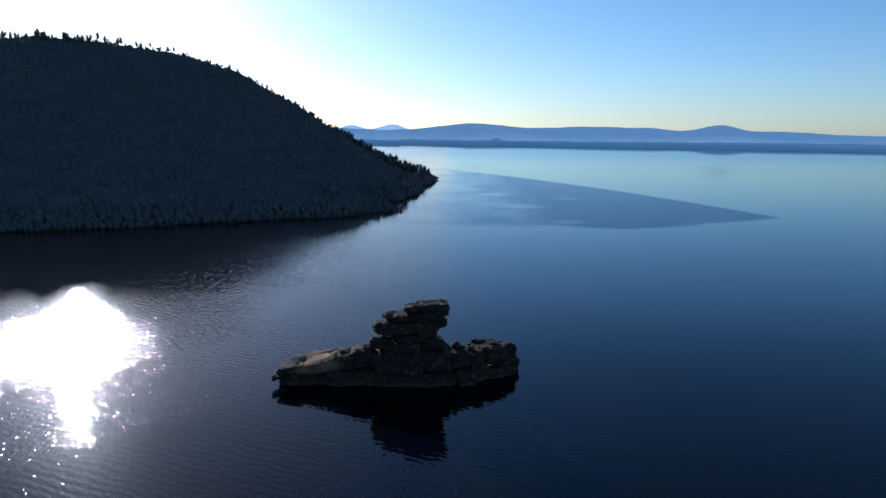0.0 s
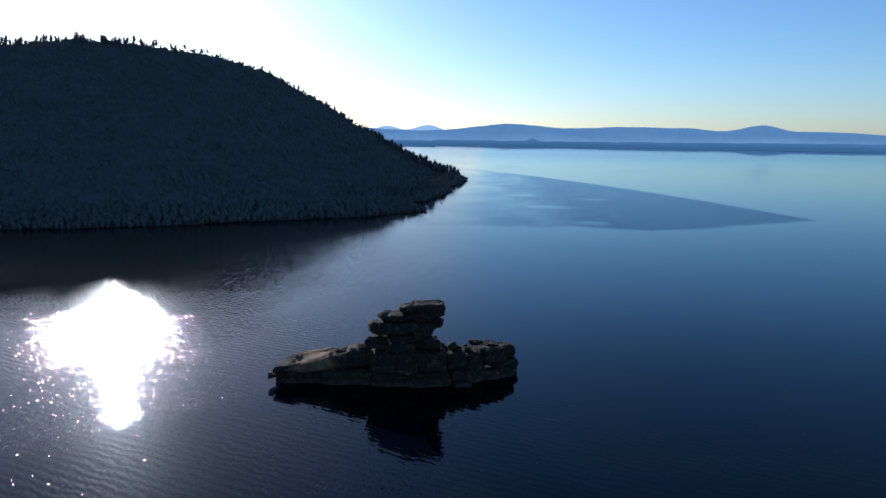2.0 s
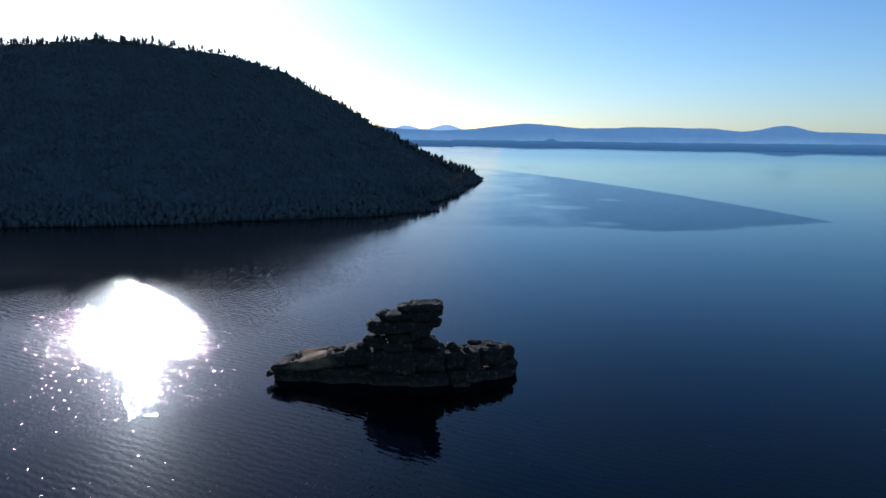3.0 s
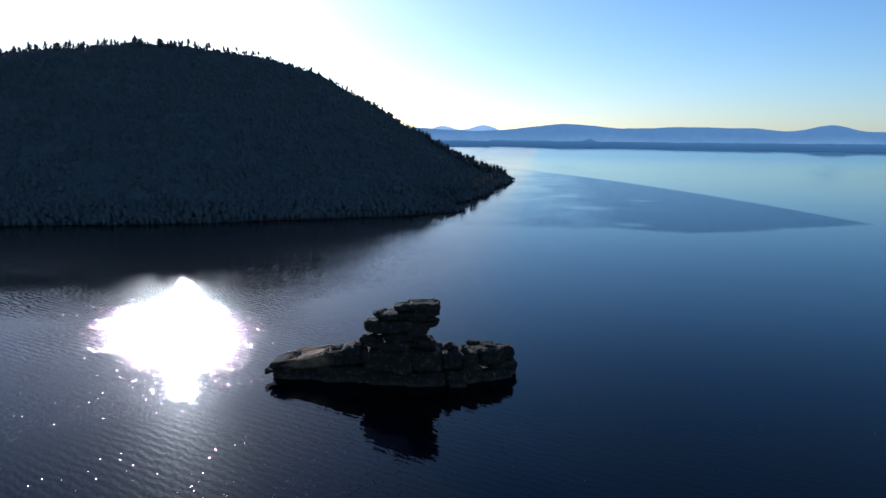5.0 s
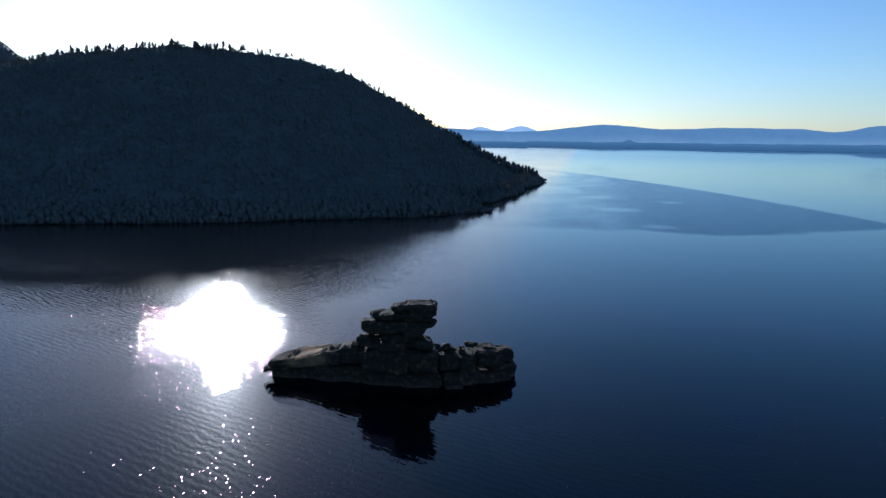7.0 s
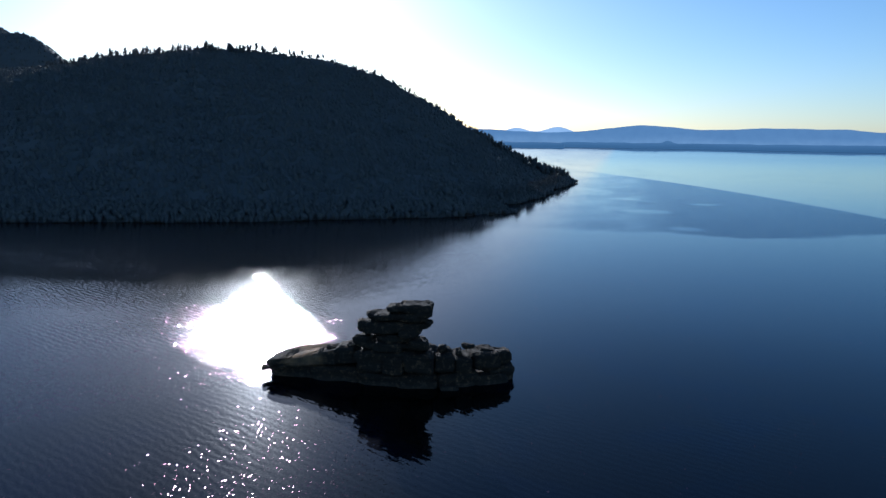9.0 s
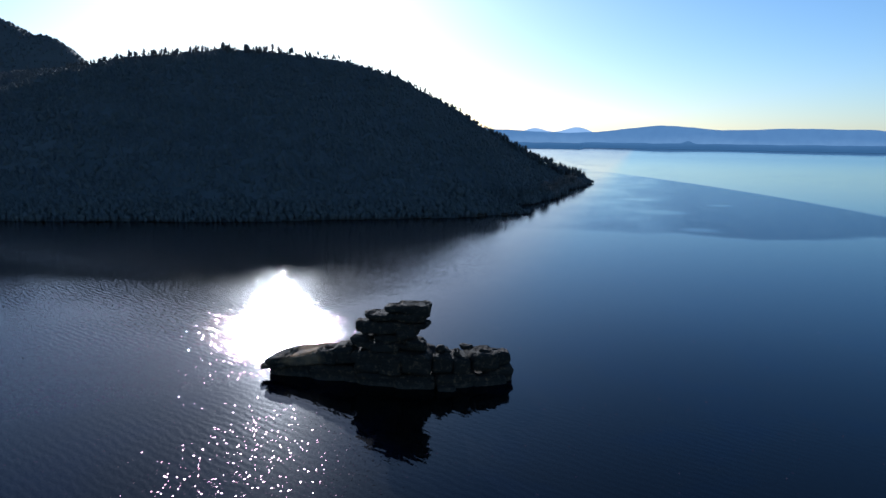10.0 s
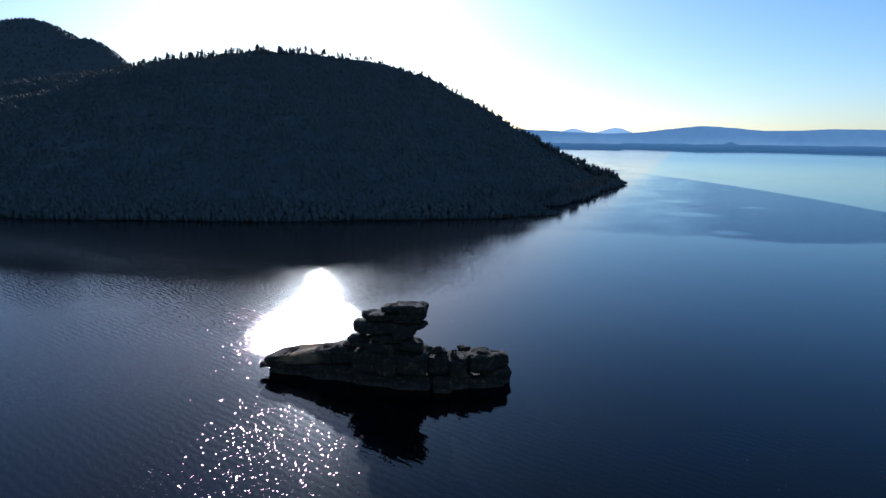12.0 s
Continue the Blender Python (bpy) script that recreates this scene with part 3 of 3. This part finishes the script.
def fast_mesh(name, verts, tris, mat, smooth=False):
    me = bpy.data.meshes.new(name)
    me.vertices.add(len(verts))
    me.vertices.foreach_set("co", np.asarray(verts, np.float32).ravel())
    me.loops.add(len(tris) * 3)
    me.loops.foreach_set("vertex_index", np.asarray(tris, np.int32).ravel())
    me.polygons.add(len(tris))
    me.polygons.foreach_set("loop_start", np.arange(0, len(tris) * 3, 3, dtype=np.int32))
    me.polygons.foreach_set("loop_total", np.full(len(tris), 3, np.int32))
    me.materials.append(mat)
    me.polygons.foreach_set("use_smooth", np.full(len(tris), smooth, bool))
    me.update(calc_edges=True)
    return me


def scatter(points, heights, models, seed, spread=(1.25, 1.9)):
    """Joins many small copies of the models, turned and scaled, into one list of triangles."""
    rng = np.random.RandomState(seed)
    pick = rng.randint(0, len(models), len(points))
    turn = rng.uniform(0, math.tau, len(points))
    fat = rng.uniform(*spread, len(points))
    vs, fs, n = [], [], 0
    for k, (mv, mf) in enumerate(models):
        idx = np.nonzero(pick == k)[0]
        if not len(idx):
            continue
        c, s, h, w = np.cos(turn[idx])[:, None], np.sin(turn[idx])[:, None], heights[idx][:, None], (heights * fat)[idx][:, None]
        x, y, z = mv[:, 0][None], mv[:, 1][None], mv[:, 2][None]
        v = np.stack([(x * c - y * s) * w + points[idx, 0][:, None], (x * s + y * c) * w + points[idx, 1][:, None], z * h + points[idx, 2][:, None]], 2)
        f = mf[None] + (np.arange(len(idx)) * len(mv))[:, None, None] + n
        vs.append(v.reshape(-1, 3)), fs.append(f.reshape(-1, 3))
        n += len(idx) * len(mv)
    return np.vstack(vs), np.vstack(fs)


def ridge_y(x):
    return np.interp(-x, -RIDGE[:, 0], RIDGE[:, 1])


def plots(x0, x1, y0, y1, step, seed):
    rng = np.random.RandomState(seed)
    gx, gy = np.meshgrid(np.arange(x0, x1, step), np.arange(y0, y1, step))
    gx, gy = (g.ravel() + rng.uniform(-0.45, 0.45, g.size) * step for g in (gx, gy))
    return gx, gy


light = [pine(20 + k, 8, 1, 3, 3, 0.05, 0.06) for k in range(8)]
rng = np.random.RandomState(5)
gx, gy = plots(-760, 0, 170, 900, 4.1, 1)
keep = (shore_distance(gx, gy) > 0.0) & (gy < ridge_y(gx) + 40)
fx, fy = plots(-1500, -760, 0, 760, 9.0, 2)
far_keep = (shore_distance(fx, fy) > 3) & (fy < ridge_y(fx) + 40)
bx, by = plots(-1600, -760, 640, 1150, 6.8, 3)
back_keep = by > ridge_y(bx) + 40
ex, ey = plots(-1000, 5, 60, 850, 3.0, 4)
brink = np.abs(shore_distance(ex, ey)) < 15.0
px = np.concatenate([gx[keep], fx[far_keep], bx[back_keep], ex[brink]])
py = np.concatenate([gy[keep], fy[far_keep], by[back_keep], ey[brink]])
thin = bumps(px, py, 90, 8, 3) + rng.uniform(-1, 1, len(px)) > -1.3
thin &= (np.hypot(px + 50, py - 800) > 90) | (rng.uniform(0, 1, len(px)) < 0.85)
thin &= (np.abs(py - ridge_y(px)) > 20) | (px < -680) | (rng.uniform(0, 1, len(px)) < 0.75)
px, py = px[thin], py[thin]
pz = ground(px, py)
ok = pz > -1.2
pts = np.stack([px, py, np.maximum(pz, 0.1) - 0.3], 1)[ok]
tall = np.clip(rng.normal(6.2, 1.1, len(pts)), 3.4, 10)
tall *= np.clip(0.85 + shore_distance(pts[:, 0], pts[:, 1]) / 40, 0.75, 1.0)
# low scrub on the rocky point at the bay
tall *= np.clip(np.hypot(pts[:, 0] + 46, pts[:, 1] - 388) / 45, 0.6, 1.0)
v, f = scatter(pts, tall, [m[1] for m in light], 3)
woods = new("pine_forest", fast_mesh("pine_forest", v, f, NEEDLES, True))
tagged(woods, "dense dark pine forest covering the shaded hillside", "forest", kind="stuff")
v, f = scatter(pts, tall, [m[0] for m in light], 3)
trunks = new("forest_trunks", fast_mesh("forest_trunks", v, f, BARK))
tagged(trunks, "bare trunks of the hillside pine forest", "forest", kind="stuff")

# single pines that stand out: along the skyline, on the headland and by the bay
models, raw = [], []
for k in range(14):
    (tv, tf), (cv, cf) = pine(60 + k, 15, 7, 5, 6, 0.14, 0.026, k > 6)
    raw.append(((tv, tf), (cv, cf)))
    models.append((fast_mesh("trunk", tv, tf, BARK), fast_mesh("crown", cv, cf, NEEDLES)))


def pine_tree(x, y, h, k, label):
    tree = tagged(new("pine_tree"), label, "tree", "pines on the hill")
    for name, me in zip(("trunk", "crown"), models[k]):
        new(name, me).parent = tree
    tree.matrix_world = Matrix.LocRotScale((x, y, height(x, y) - 0.2), Euler((0, 0, k * 1.7 + x)), (h * 1.2, h * 1.2, h))
    return tree


rng = np.random.RandomState(11)
for i in range(164):
    x = -150 - 520 * (i + rng.uniform(0, 1)) / 164
    y = float(ridge_y(np.array(x))) + rng.uniform(-14, 12)
    grown = 1.0 if x < -330 else 0.7
    pine_tree(x, y, grown * float(np.clip(rng.normal(7.6, 2.3), 3.2, 13)), int(rng.randint(7)), "dark pine with an open crown on the hill's skyline")
for i in range(96):
    s = (i + rng.uniform(0, 1)) / 96
    x = -25 - 126 * s + rng.uniform(-2, 2)
    y = float(ridge_y(np.array(x))) + rng.uniform(-22, 10) * min(1.0, 0.25 + 2.0 * s)
    pine_tree(x, y, (1.15 - 0.5 * s) * float(np.clip(rng.normal(9.4, 3.0), 4.0, 15)), 7 + int(rng.randint(7)), "dark pine on the wooded headland above the lake")
for i in range(40):
    y = 450 + 280 * (i + rng.uniform(0, 1)) / 40
    x = float(np.interp(y, SHORE[5::-1, 1][:6][np.argsort(SHORE[5::-1, 1][:6])], SHORE[5::-1, 0][:6][np.argsort(SHORE[5::-1, 1][:6])])) - rng.uniform(3, 9)
    pine_tree(x, y, float(np.clip(rng.normal(10, 3.0), 5, 15)), int(rng.randint(7)), "dark pine leaning over the lake shore")

# the rest of the skyline's pines, too close together to tell apart
rng = np.random.RandomState(31)
qx = rng.uniform(-670, -150, 150)
qy = ridge_y(qx) + rng.uniform(-12, 14, 150)
pts = np.stack([qx, qy, undergrowth(qx, qy) - 0.2], 1)
tall = np.clip(rng.normal(6.8, 2.0, 150), 3.0, 11) * np.where(qx < -330, 1.0, 0.7)
for k, (name, mat) in enumerate((("skyline_pine_trunks", BARK), ("skyline_pine_crowns", NEEDLES))):
    v, f = scatter(pts, tall, [m[k] for m in raw[:7]], 6, (1.0, 1.3))
    tagged(new(name, fast_mesh(name, v, f, mat)), ("bare trunks", "open dark crowns")[k] + " of pines crowded along the hill's skyline", "forest", kind="stuff")

# ---- boulders along the hill's shore ----
rng = np.random.RandomState(21)
for i in range(26):
    s = (i + rng.uniform(0, 1)) / 26
    k = s * 5.999
    a, b = SHORE[int(k)], SHORE[int(k) + 1]
    x, y = a + (b - a) * (k % 1.0)
    size = rng.uniform(0.9, 2.4) if i < 22 else rng.uniform(2.0, 3.4)
    boulder = tagged(new("boulder"), "grey granite boulder at the water's edge below the pines", "rock", "shore boulders")
    stone("boulder_body", (0.0, 0.0, 0.0), (size * rng.uniform(0.8, 1.4), size, size * 0.7), boulder, rng.uniform(0, 180), (0, rng.uniform(-12, 12)), 0.6, 70 + i, 0.2, 3)
    boulder.matrix_world = pose(x + rng.uniform(0, 3), y + rng.uniform(-3, 3), size * 0.15)
